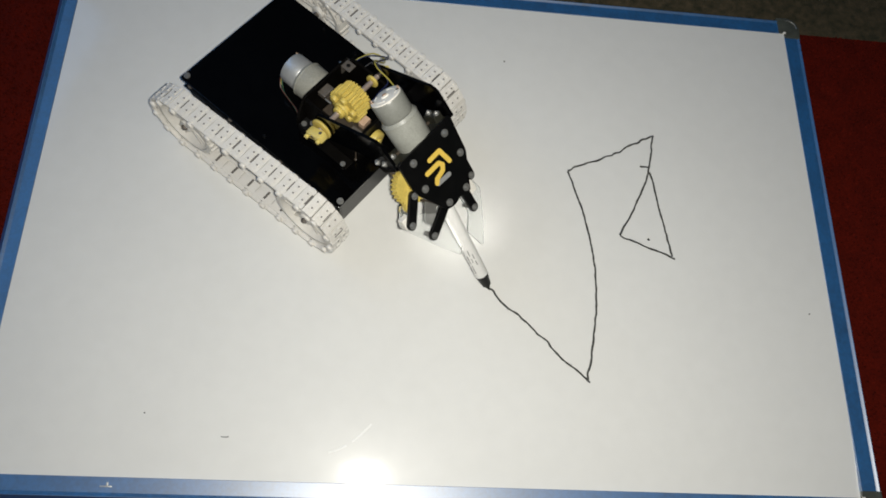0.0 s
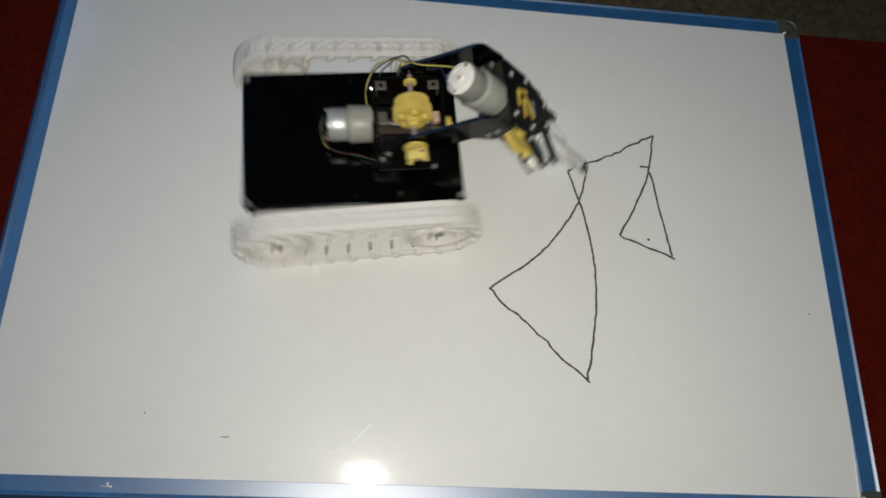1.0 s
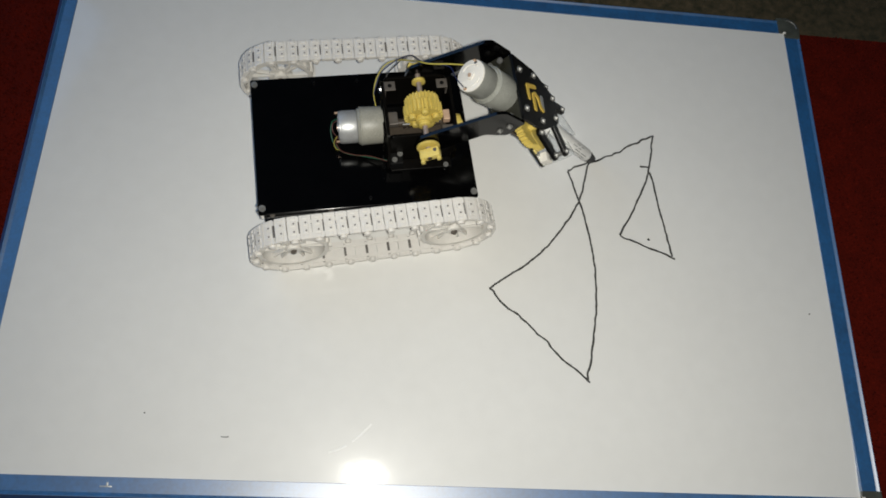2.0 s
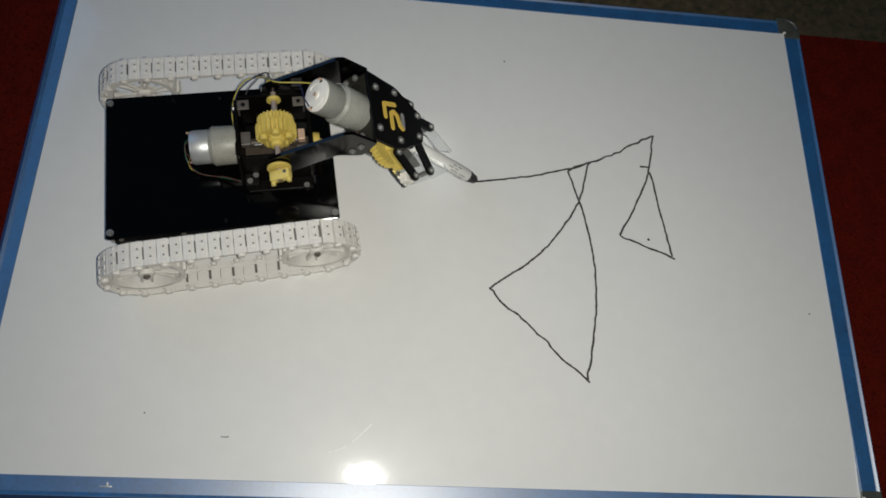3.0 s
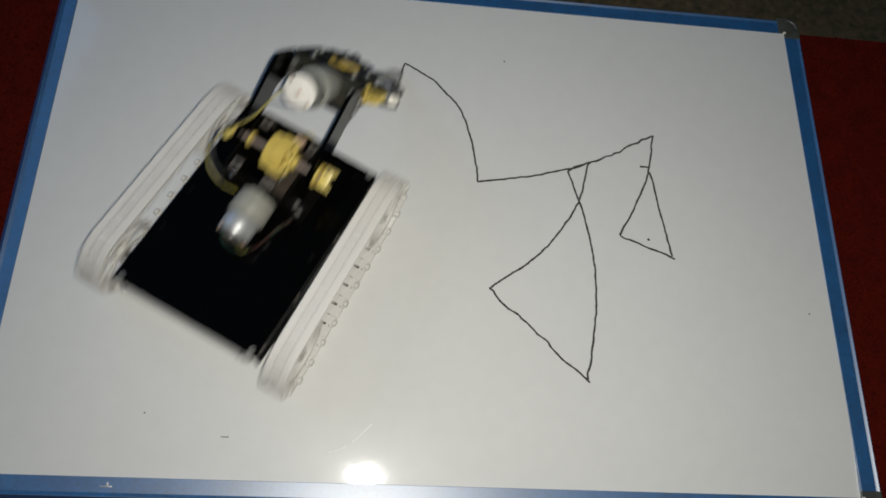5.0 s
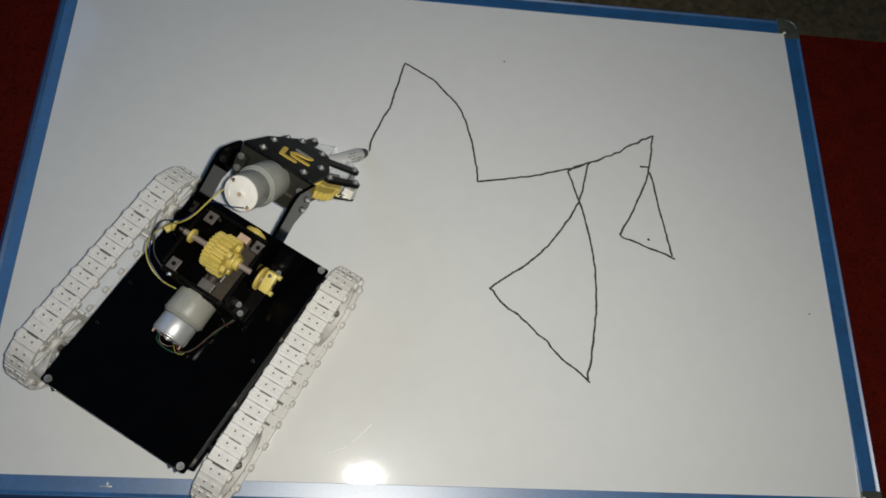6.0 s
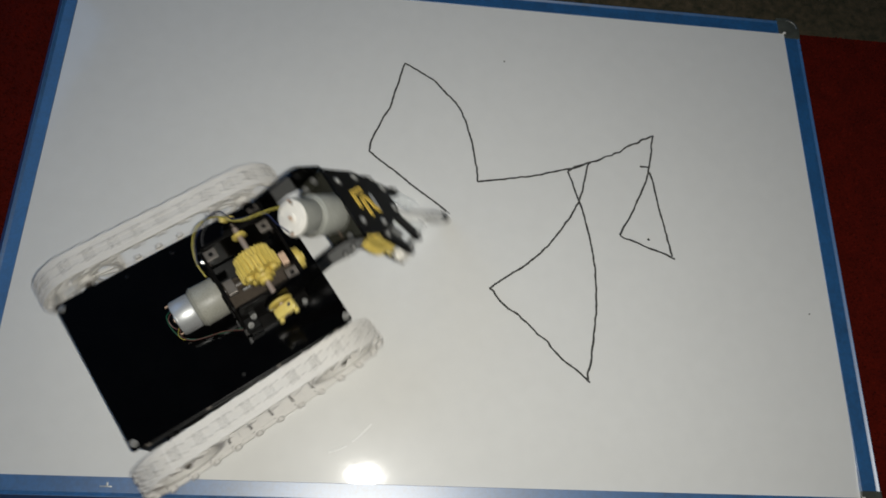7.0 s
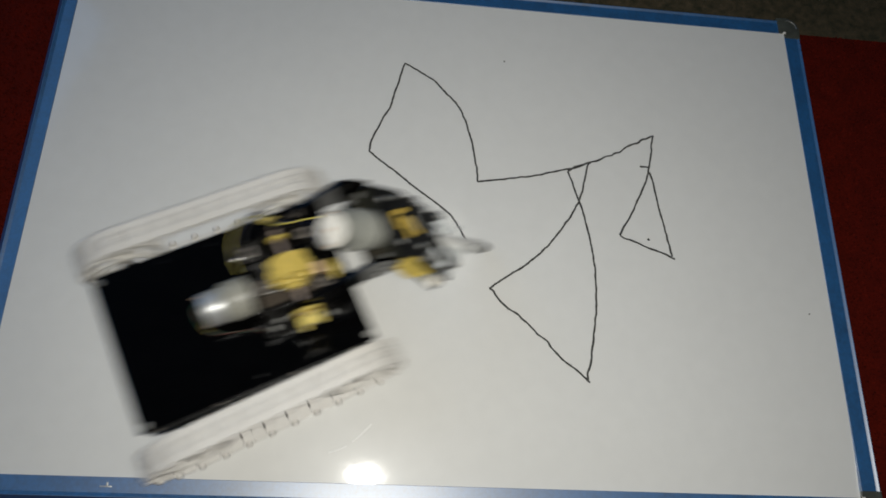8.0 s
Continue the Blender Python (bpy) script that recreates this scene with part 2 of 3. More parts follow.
def whiteboard():
    board = tagged(new("whiteboard"), "white enamel whiteboard in a blue metal frame lying flat", "whiteboard")
    bm = fresh()
    ends = (-HALF_X - 0.006, HALF_X + 0.006)
    steps = [HALF_Y + 0.006, 0.1, 0.0, -0.1, -0.18] + list(np.linspace(-0.19, -HALF_Y - 0.006, 16))
    top = [[bm.verts.new((x, y, surface(y))) for x in ends] for y in steps]
    low = [[bm.verts.new((x, y, 0.006)) for x in ends] for y in steps]
    for i in range(len(steps) - 1):
        bm.faces.new((top[i][0], top[i][1], top[i + 1][1], top[i + 1][0]))
        bm.faces.new((low[i][0], low[i + 1][0], low[i + 1][1], low[i][1]))
        bm.faces.new((top[i][0], top[i + 1][0], low[i + 1][0], low[i][0]))
        bm.faces.new((top[i][1], low[i][1], low[i + 1][1], top[i + 1][1]))
    bm.faces.new((top[0][0], low[0][0], low[0][1], top[0][1]))
    bm.faces.new((top[-1][0], top[-1][1], low[-1][1], low[-1][0]))
    part("writing_surface", bm, ENAMEL, board, "glossy white enamel, faintly smudged")
    def section(face, wide):
        """Rail section, (distance outward, height): a flat face, a fine groove, a double lip that leans inward, then the outer flank."""
        return [(0, 0.0), (0, 0.0205), (0.0003, 0.0208), (face, 0.0209), (face + 0.0004, 0.0202), (face + 0.0015, 0.0208), (face + 0.0017, 0.0205),
                (face + 0.0033, 0.0215), (face + 0.0038, 0.0215), (face + 0.0043, 0.0188), (wide, 0.0115), (wide, 0.0)]

    def rail(length, m, outline):
        bm = fresh()
        rows = [[bm.verts.new(m @ Vector((x, u, z))) for u, z in outline] for x in np.linspace(-length / 2, length / 2, 9)]
        for a, b in zip(rows, rows[1:]):
            for k in range(len(outline)):
                j = (k + 1) % len(outline)
                bm.faces.new((a[k], a[j], b[j], b[k]))
        bm.faces.new(rows[0])
        bm.faces.new(rows[-1][::-1])
        return bm
    cut = 2 * CAP_REACH
    for turn, off, length, face, wide in ((0, HALF_Y, 2 * HALF_X - cut, 0.0150, RAIL_Y), (180, HALF_Y, 2 * HALF_X - cut, 0.0140, RAIL_Y),
                                          (90, HALF_X, 2 * HALF_Y - cut, 0.0122, RAIL_LEFT), (-90, HALF_X, 2 * HALF_Y - cut, 0.0160, RAIL_RIGHT)):
        part("frame_rail", rail(length, pose(0, 0, 0, 0, 0, turn) @ pose(0, off, 0), section(face, wide)), BLUE, board, "blue metal frame rail with a grooved face")
    for sx in (-1, 1):
        for sy in (-1, 1):
            at = Matrix.Translation((sx * HALF_X, sy * HALF_Y, 0)) @ Matrix.Diagonal((sx, sy, 1, 1))
            rx, ry, c = (RAIL_RIGHT if sx > 0 else RAIL_LEFT) + 0.0006, RAIL_Y + 0.0006, CAP_REACH + 0.0004
            round_off = [(rx - 0.015 + 0.015 * math.cos(t), ry - 0.015 + 0.015 * math.sin(t)) for t in np.linspace(0, math.pi / 2, 9)]
            cap = part("corner_cap", prism(fresh(), [(0.0004, 0.0004), (0.0004, -c), (rx, -c), *round_off, (-c, ry), (-c, 0.0004)], 0.0, 0.0218, at, bevel=0.0010), CORNER, board, "grey rounded plastic corner cap")
            arc = [at @ Vector((rx - 0.0150 + 0.0112 * math.cos(t), ry - 0.0150 + 0.0112 * math.sin(t), 0.0219)) for t in np.linspace(-0.1, math.pi / 2 + 0.1, 9)]
            part("ridge", tube(fresh(), arc, 0.0008), ALU, cap, "pale raised ridge")
            part("corner_chip", rod(fresh(), at @ Vector((0.0006, 0.0006, 0.0208)), at @ Vector((0.0006, 0.0006, 0.0224)), 0.0022, 0.0016, seg=10), CAP, cap, "cream plastic chip in the inner corner")
    # a scrap of pale residue on the near rail
    bm = fresh()
    box(bm, (-0.3105, -0.2945, 0.0213), (0.011, 0.0014, 0.0006), bevel=0.0002)
    box(bm, (-0.3095, -0.2925, 0.0213), (0.002, 0.004, 0.0006), bevel=0.0002)
    part("residue", bm, CAN, board, "pale scrap of residue")
    return board


whiteboard()


# ---- ink already on the board ----
def ribbon(bm, pts, width, z0, z1, seed=0, lie=lambda y: 0.0):
    """A thin flat-topped line of ink along points."""
    rng = random.Random(seed)
    rows = []
    for i, q in enumerate(pts):
        d = (pts[min(i + 1, len(pts) - 1)] - pts[max(i - 1, 0)]).normalized()
        n = Vector((-d.y, d.x)) * width / 2 * rng.uniform(0.78, 1.2)
        rows.append([bm.verts.new((*(q + n), z0 + lie(q.y))), bm.verts.new((*(q + n), z1 + lie(q.y))), bm.verts.new((*(q - n), z1 + lie(q.y))), bm.verts.new((*(q - n), z0 + lie(q.y)))])
    for a, b in zip(rows, rows[1:]):
        for k in range(4):
            bm.faces.new((a[k], a[(k + 1) % 4], b[(k + 1) % 4], b[k]))
    bm.faces.new(rows[0])
    bm.faces.new(rows[-1][::-1])
    return bm


def waver(pts, amount, seed):
    """The unsteady line of a pushed marker: a slow shake across the way, with none at its ends."""
    rng = np.random.default_rng(seed)
    shake = np.convolve(rng.normal(0, amount, len(pts) + 2), (0.3, 0.5, 0.3), "valid")
    out = [pts[0]]
    for i in range(1, len(pts) - 1):
        d = (pts[i + 1] - pts[i - 1]).normalized()
        out.append(pts[i] + Vector((-d.y, d.x)) * float(shake[i]))
    return out + [pts[-1]]


STROKES = {
    "long_side": [(0.141, 0.065), (0.152, 0.031), (0.159, 0.004), (0.164, -0.025), (0.167, -0.062), (0.166, -0.097), (0.161, -0.132), (0.157, -0.157), (0.153, -0.169), (0.153, -0.176)],
    "lower_side": [(0.155, -0.179), (0.141, -0.166), (0.129, -0.158), (0.118, -0.147), (0.110, -0.137), (0.100, -0.129), (0.094, -0.122), (0.085, -0.115), (0.079, -0.109), (0.069, -0.103), (0.058, -0.092), (0.053, -0.084), (0.049, -0.082)],
    "wavy_side": [(0.141, 0.066), (0.148, 0.070), (0.162, 0.076), (0.167, 0.079), (0.176, 0.081), (0.186, 0.087), (0.195, 0.090), (0.204, 0.096), (0.211, 0.100), (0.220, 0.106), (0.227, 0.109), (0.236, 0.115), (0.248, 0.120)],
    "triangle_side": [(0.247, 0.119), (0.244, 0.105), (0.242, 0.090), (0.238, 0.075), (0.236, 0.066), (0.231, 0.053), (0.223, 0.036), (0.214, 0.017), (0.204, 0.001), (0.198, -0.011)],
    "triangle_base": [(0.198, -0.011), (0.202, -0.014), (0.211, -0.016), (0.222, -0.021), (0.232, -0.025), (0.243, -0.028), (0.254, -0.033), (0.260, -0.036)],
    "triangle_edge": [(0.257, -0.033), (0.253, -0.010), (0.246, 0.028), (0.242, 0.057), (0.239, 0.071)],
    "tick": [(0.228, 0.078), (0.233, 0.078), (0.238, 0.077)],
    "dash": [(-0.2125, -0.246), (-0.209, -0.2462), (-0.2055, -0.246)],
}


def old_ink():
    drawing = tagged(new("drawn_figure"), "dark grey wavering marker lines drawn on the whiteboard", "drawing")
    for i, (kind, pts) in enumerate(STROKES.items()):
        width = 0.0009 if kind == "dash" else 0.0021
        bm = ribbon(fresh(), waver(spline([Vector(q) for q in pts], 0.0026), 0.0009 if kind == "wavy_side" else 0.0004, i), width, 0.00002, 0.00016 + i * 0.00002, i, surface)
        part("ink_line", bm, INK, drawing, smooth=False)
    for x, y, r in ((0.231, -0.014, 0.0016), (-0.287, -0.226, 0.0008), (0.068, 0.208, 0.0011), (0.410, -0.092, 0.0009)):
        part("ink_dot", rod(fresh(), (x, y, surface(y) - 0.0002), (x, y, surface(y) + 0.0002), r, seg=10), INK, drawing, smooth=False)
    bm = fresh()
    for way in (((-0.109, -0.2575), (-0.100, -0.2545), (-0.092, -0.2505)), ((-0.087, -0.2465), (-0.078, -0.239), (-0.069, -0.229))):
        tube(bm, [(x, y, surface(y) - 0.0027) for x, y in way], 0.0029, seg=20)
    tagged(part("dried_smear", bm, SMUDGE), "thin shiny dried smear on the whiteboard", "smear")


old_ink()

# ---- ink that the marker lays down as it goes: (start, end) in seconds and the way of the tip ----
FRESH_INK = [
    ([0.34, 0.40, 0.50, 0.60, 0.70, 0.77, 0.87, 0.94, 1.03, 1.10], [(0.049, -0.082), (0.068, -0.068), (0.085, -0.056), (0.108, -0.036), (0.118, -0.025), (0.135, -0.002), (0.153, 0.029), (0.160, 0.053), (0.165, 0.074), (0.168, 0.078)]),
    ([2.12, 2.18, 2.25, 2.32, 2.42, 2.52, 2.62, 2.72, 2.83], [(0.169, 0.078), (0.164, 0.077), (0.152, 0.071), (0.141, 0.068), (0.121, 0.062), (0.104, 0.057), (0.085, 0.053), (0.059, 0.048), (0.036, 0.044)]),
    ([3.31, 3.40, 3.50, 3.59, 3.70, 3.76, 3.81, 3.87, 3.94, 4.03], [(0.036, 0.044), (0.035, 0.058), (0.032, 0.077), (0.028, 0.099), (0.020, 0.125), (0.011, 0.143), (-0.002, 0.157), (-0.017, 0.173), (-0.033, 0.183), (-0.052, 0.194)]),
    ([4.90, 4.99, 5.06, 5.13, 5.25, 5.30, 5.35, 5.40, 5.46, 5.52, 5.58], [(-0.052, 0.194), (-0.056, 0.180), (-0.058, 0.168), (-0.062, 0.154), (-0.067, 0.132), (-0.072, 0.123), (-0.076, 0.113), (-0.079, 0.105), (-0.084, 0.094), (-0.087, 0.083), (-0.088, 0.073)]),
    ([6.22, 6.29, 6.31, 6.34, 6.38, 6.42, 6.53, 6.62], [(-0.088, 0.073), (-0.077, 0.064), (-0.070, 0.059), (-0.060, 0.052), (-0.049, 0.043), (-0.038, 0.034), (-0.018, 0.020), (0.001, 0.005)]),
    ([6.96, 7.04, 7.07, 7.10, 7.17], [(0.001, 0.005), (0.008, -0.002), (0.015, -0.013), (0.023, -0.027), (0.031, -0.038)]),
    ([7.92, 7.96, 8.00], [(0.031, -0.039), (0.039, -0.037), (0.049, -0.034)]),
]
WET = []          # (piece, the time at which the tip has passed it)


def fresh_ink():
    for i, (times, way) in enumerate(FRESH_INK):
        line = tagged(new("drawn_line"), "dark grey marker line being drawn on the whiteboard", "drawing", "lines from the marker")
        pts = waver(spline([Vector(q) for q in way], 0.0022), 0.0004, 30 + i)
        knots = [min(range(len(pts)), key=lambda k: (pts[k] - Vector(q)).length) for q in way]
        k = 0
        while k < len(pts) - 1:
            end = min(k + 2, len(pts) - 1)
            mid = sum((pts[j] for j in range(k, end + 1)), Vector((0, 0))) / (end - k + 1)
            bm = ribbon(fresh(), [q - mid for q in pts[k:end + 1]], 0.0021, 0.0, 0.0002 + 0.00002 * (i % 3), 50 + k)
            piece = part("ink_piece", bm, INK, line, smooth=False)
            piece.location = (*mid, BOARD)
            WET.append((piece, float(np.interp(end, knots, times))))
            k = end


fresh_ink()


# ---- the tracked drawing robot: x forward, y to its left, z up from the board ----
AXLE, LOOP_R, LOOP_Z, LINKS = 0.082, 0.0398, 0.0435, 50
LOOP = 4 * AXLE + 2 * math.pi * LOOP_R
LINK_OBJECTS, WHEELS = [], []          # what turns: (object, travel at rest, side) and (wheel, base pose, side)


def on_loop(s):
    """Pose of a track link at the travel s: its z looks outward, its x along the run."""
    s %= LOOP
    arc = math.pi * LOOP_R
    if s < 2 * AXLE:
        return pose(-AXLE + s, 0, LOOP_R)
    s -= 2 * AXLE
    if s < arc:
        t = s / LOOP_R
        return pose(AXLE + LOOP_R * math.sin(t), 0, LOOP_R * math.cos(t), 0, math.degrees(t), 0)
    s -= arc
    if s < 2 * AXLE:
        return pose(AXLE - s, 0, -LOOP_R, 0, 180, 0)
    t = math.pi + (s - 2 * AXLE) / LOOP_R
    return pose(-AXLE + LOOP_R * math.sin(t), 0, LOOP_R * math.cos(t), 0, math.degrees(t), 0)


def link_mesh(hinged, gaping, side):
    """One flat pad with side knobs and two pits. A hinged pad shows its dark pin on the inside, and on the outside where it gapes."""
    bm = fresh()
    half, w = LOOP / LINKS / 2 - 0.00016, 0.0122
    deep = 0.0023 if hinged else 0.0003
    crack = 0.0018 if gaping else 0.0011 if hinged else 0.0003
    nick = 0.0011 if hinged else 0.0003
    for cut, slot, low, high in ((deep, 0.0085, -0.0010, 0.0008), (crack, 0.0062, 0.0008, 0.0026)):
        prism(bm, [(-half, -w), (half - nick, -w), (half, -w + nick), (half, -slot), (half - cut, -slot), (half - cut, slot), (half, slot), (half, w - nick), (half - nick, w), (-half, w)], low, high)
    for y in (-0.0100, 0.0100):
        box(bm, (-0.0003, y, 0.0029), (0.0052, 0.0034, 0.0012), bevel=0.0005)
    if hinged:
        for y, r in ((side * 0.0124, 0.0038), (side * -0.0114, 0.0034)):
            rod(bm, (0, y - 0.0022, -0.0020), (0, y + 0.0022, -0.0020), r, seg=16, bevel=0.0012)
    for y in (-0.0042, 0.0042):
        box(bm, (0.0, y, 0.0030), (0.0050, 0.0058, 0.0013), bevel=0.0005)
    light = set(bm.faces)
    # Pit shade put in as dark rods; dark boxes fill the hinge slots.
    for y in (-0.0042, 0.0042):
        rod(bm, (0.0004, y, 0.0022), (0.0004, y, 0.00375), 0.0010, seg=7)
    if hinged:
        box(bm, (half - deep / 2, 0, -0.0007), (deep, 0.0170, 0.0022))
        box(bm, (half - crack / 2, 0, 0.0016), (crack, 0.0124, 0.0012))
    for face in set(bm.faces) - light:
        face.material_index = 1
    me = finish(bm, "track_link", WHITE, smooth=False)
    me.materials.append(PIN_AND_PIT)
    return me


def wheel_mesh():
    bm = fresh()
    r = 0.0355
    prof = [(r, -0.008), (r, 0.008), (r - 0.0045, 0.008), (r - 0.0045, -0.008)]
    n = 40
    rings = [[bm.verts.new((q * math.cos(t), y, q * math.sin(t))) for q, y in prof] for t in np.linspace(0, 2 * math.pi, n, endpoint=False)]
    for i in range(n):
        a, b = rings[i], rings[(i + 1) % n]
        for k in range(4):
            bm.faces.new((a[k], a[(k + 1) % 4], b[(k + 1) % 4], b[k]))
    for i in range(n // 2):
        t = 2 * math.pi * i / (n // 2)
        box(bm, (r + 0.001, 0, 0), (0.003, 0.014, 0.0035), pose(0, 0, 0, 0, math.degrees(t), 0))
    for i in range(6):
        for lean in (-9, 9):
            m = pose(0, 0, 0, 0, 60 * i + lean, 0)
            box(bm, (r / 2, 0, 0), (r - 0.004, 0.005, 0.0026), m, bevel=0.0006)
    rod(bm, (0, -0.0065, 0), (0, 0.0065, 0), 0.0075, seg=24, bevel=0.001)
    rod(bm, (0, -0.0015, 0), (0, 0.0015, 0), 0.013, seg=32)
    return finish(bm, "wheel", WHEEL)


def crawler(robot, side, shared_link, shared_wheel):
    """side: 1 for the robot's left, -1 for its right. The two tracks toe in a little."""
    base = pose(0.002, 0.0995, LOOP_Z, 0, 0, -0.8) if side > 0 else pose(0.0012, -0.0968, LOOP_Z, 0, 0, 1.9)
    bm = fresh()
    n = 72
    for y in (-0.0065, 0.0065):
        rows = []
        for i in range(n):
            m = on_loop(LOOP * i / n)
            rows.append([bm.verts.new(m @ Vector((0, y + a, b))) for a, b in ((-0.0016, -0.0020), (0.0016, -0.0020), (0.0016, -0.0008), (-0.0016, -0.0008))])
        for i in range(n):
            a, b = rows[i], rows[(i + 1) % n]
            for k in range(4):
                bm.faces.new((a[k], a[(k + 1) % 4], b[(k + 1) % 4], b[k]))
    track = part("track", bm, WHITE, robot, "white plastic crawler track of ribbed links")
    track.matrix_basis = base
    gaping = random.Random(5 + side).sample(range(0, LINKS, 2), 6)
    for i in range(LINKS):
        ob = new("track_link", shared_link[0 if i % 2 else 2 if i in gaping else 1])
        ob.parent = track
        ob.matrix_basis = on_loop(LOOP * i / LINKS)
        LINK_OBJECTS.append((ob, LOOP * i / LINKS, side))
    for x in (-AXLE, AXLE):
        ob = new("wheel", shared_wheel)
        ob.parent = robot
        tagged(ob, "white spoked plastic track wheel")
        ob.matrix_basis = base @ pose(x, 0, 0)
        WHEELS.append((ob, base @ pose(x, 0, 0), side))
        bm = fresh()
        for s in (-1, 1):
            rod(bm, (0, s * 0.0064, 0), (0, s * 0.0088, 0), 0.0034, seg=6)
        rod(bm, (0, -0.0100, 0), (0, 0.0100, 0), 0.0018, seg=10)
        part("axle_nut", bm, DULL, ob, "dark steel axle nut")


def bolt(parent, at, along, r=0.0034, mat=None):
    """A domed screw with a nut, its foot at the point, standing out along the direction."""
    a = Vector(at)
    d = Vector(along).normalized()
    bm = rod(fresh(), a - d * 0.0006, a + d * 0.0010, r * 1.3, seg=16)
    rod(bm, a + d * 0.0010, a + d * 0.0022, r, r * 0.80, seg=6)
    rod(bm, a + d * 0.0022, a + d * 0.0031, r * 0.48, r * 0.36, seg=10)
    return part("bolt", bm, mat or STEEL, parent, "bright steel bolt")


def motor(parent, back, front, split, r_can, r_box, can_mat, box_mat, end_mat, label):
    """A small geared motor: can at the back, stepped gearbox in front with a raised seam between them."""
    back, front = Vector(back), Vector(front)
    d = (front - back).normalized()
    mid = back + (front - back) * split
    can = part("motor_can", rod(fresh(), back, mid, r_can, seg=48, bevel=0.0015), can_mat, parent, label)
    bm = rod(fresh(), mid, mid + d * 0.003, r_can * 1.03, r_box, seg=48)
    rod(bm, mid + d * 0.003, front, r_box, r_box * 0.97, seg=48, bevel=0.0012)
    rod(bm, mid + d * 0.0028, mid + d * 0.0044, r_box * 1.02, seg=48, bevel=0.0005)
    part("gearbox", bm, box_mat, parent, "milky plastic motor gearbox")
    up = d.cross(V)
    flat = Matrix((up, V, -d)).transposed().to_4x4()
    part("end_cap", rod(fresh(), back - d * 0.0010, back + d * 0.0016, r_can * 0.96, seg=40, bevel=0.0006), end_mat, can, "notched motor end cap")
    bm = rod(fresh(), back - d * 0.0024, back, r_can * 0.26, seg=20, bevel=0.0005)
    for a0, a1 in ((0.5, 2.3), (3.4, 5.6)):          # raised arcs round the bearing
        tube(bm, [back - d * 0.0010 + up * (r_can * 0.68 * math.cos(t)) + V * (r_can * 0.68 * math.sin(t)) for t in np.linspace(a0, a1, 7)], 0.0007, step=0.002)
    part("bearing_boss", bm, end_mat, can)
    for k in (-1, 1):
        q = back - d * 0.0012 + up * (k * r_can * 0.50) + V * (k * r_can * 0.60)
        part("brush_slot", box(fresh(), (0, 0, 0), (0.0034, 0.0018, 0.0008), Matrix.Translation(q) @ flat), WIRE_GREY, can, "dark brush slot", smooth=False)
        part("terminal", box(fresh(), (0.0004, 0.0016 * k, 0.001), (0.0022, 0.0009, 0.0036), Matrix.Translation(q) @ flat), COPPER, can, "small metal terminal", smooth=False)
    part("bearing", rod(fresh(), back - d * 0.0030, back - d * 0.0022, r_can * 0.12, seg=14), COPPER, can, "tan bearing bush")
    return can


U, V, N = Vector((1, 0, -1)).normalized(), Vector((0, 1, 0)), Vector((1, 0, 1)).normalized()
HAND = Matrix.Translation(mm(145, 0, 154)) @ Matrix((U, V, N)).transposed().to_4x4()          # plane of the gripper's top plate


def hand_at(u, v, n=0.0):
    return HAND @ mm(u, v, n)


def cable(robot, points, r, mat, label):
    part("cable", tube(fresh(), [mm(*q) for q in points], r / 1600), mat, robot, label)


def robot_chassis(robot):
    top = 0.072
    outline = round_poly([(-0.1102, -0.0765), (0.1088, -0.0765), (0.1088, 0.0765), (-0.1102, 0.0765)], 0.002)
    part("deck_plate", prism(fresh(), outline, top - 0.003, top, bevel=0.0004), ACRYLIC, robot, "glossy black acrylic deck plate", smooth=False)
    bm = box(fresh(), (0, 0, 0), (0.0015, 0.140, 0.022), pose(-0.1094, 0, 0.0572, 0, 4), bevel=0.0004)          # folded wall and lip at the back
    box(bm, (-0.1054, 0, 0.0462), (0.0090, 0.140, 0.0012))
    box(bm, (-0.001, 0, 0.0208), (0.208, 0.138, 0.0012))
    part("chassis_sheet", bm, SHEET, robot, "bare folded sheet-metal chassis", smooth=False)
    bm = box(fresh(), (0.1045, 0, 0.045), (0.0015, 0.138, 0.048), bevel=0.0004)
    box(bm, (0.1005, 0, 0.0225), (0.0095, 0.138, 0.0015))
    part("front_wall", bm, SHADED_SHEET, robot, "folded sheet-metal front wall in a shaded grey", smooth=False)
    for s in (-1, 1):
        bm = box(fresh(), (0, s * 0.0715, 0.046), (0.212, 0.003, 0.044), bevel=0.0005)
        box(bm, (0, s * 0.0757, 0.0662), (0.206, 0.0060, 0.0030), bevel=0.0004)
        cheek = part("side_cheek", bm, SATIN, robot, "black side cheek under the deck", smooth=False)
        for x in (-0.080, 0.084):
            part("axle_boss", rod(fresh(), (x, s * 0.072, LOOP_Z), (x, s * (0.0965 - 0.008), LOOP_Z), 0.006, seg=20), SATIN, robot)
        for x in (-0.097, -0.04, 0.03, 0.09):
            bolt(robot, (x, s * 0.0757, 0.0677), (0, 0, 1), 0.0020, DULL)
    for x in (-0.1062, 0.1050):
        for y in (-0.0704, 0.0704):
            bolt(robot, (x, y, top + 0.0005), (0, 0, 1), 0.0026, ALU)
    for x, y in ((0.0, -0.068), (-0.045, 0.069), (0.0, 0.069)):
        part("screw_head", rod(fresh(), (x, y, top - 0.001), (x, y, top + 0.0012), 0.0017, seg=12), SATIN, robot)
    for y in (-0.066, -0.060, 0.066):
        bolt(robot, (-0.1100, y, 0.058), (-1, 0, 0), 0.0024)


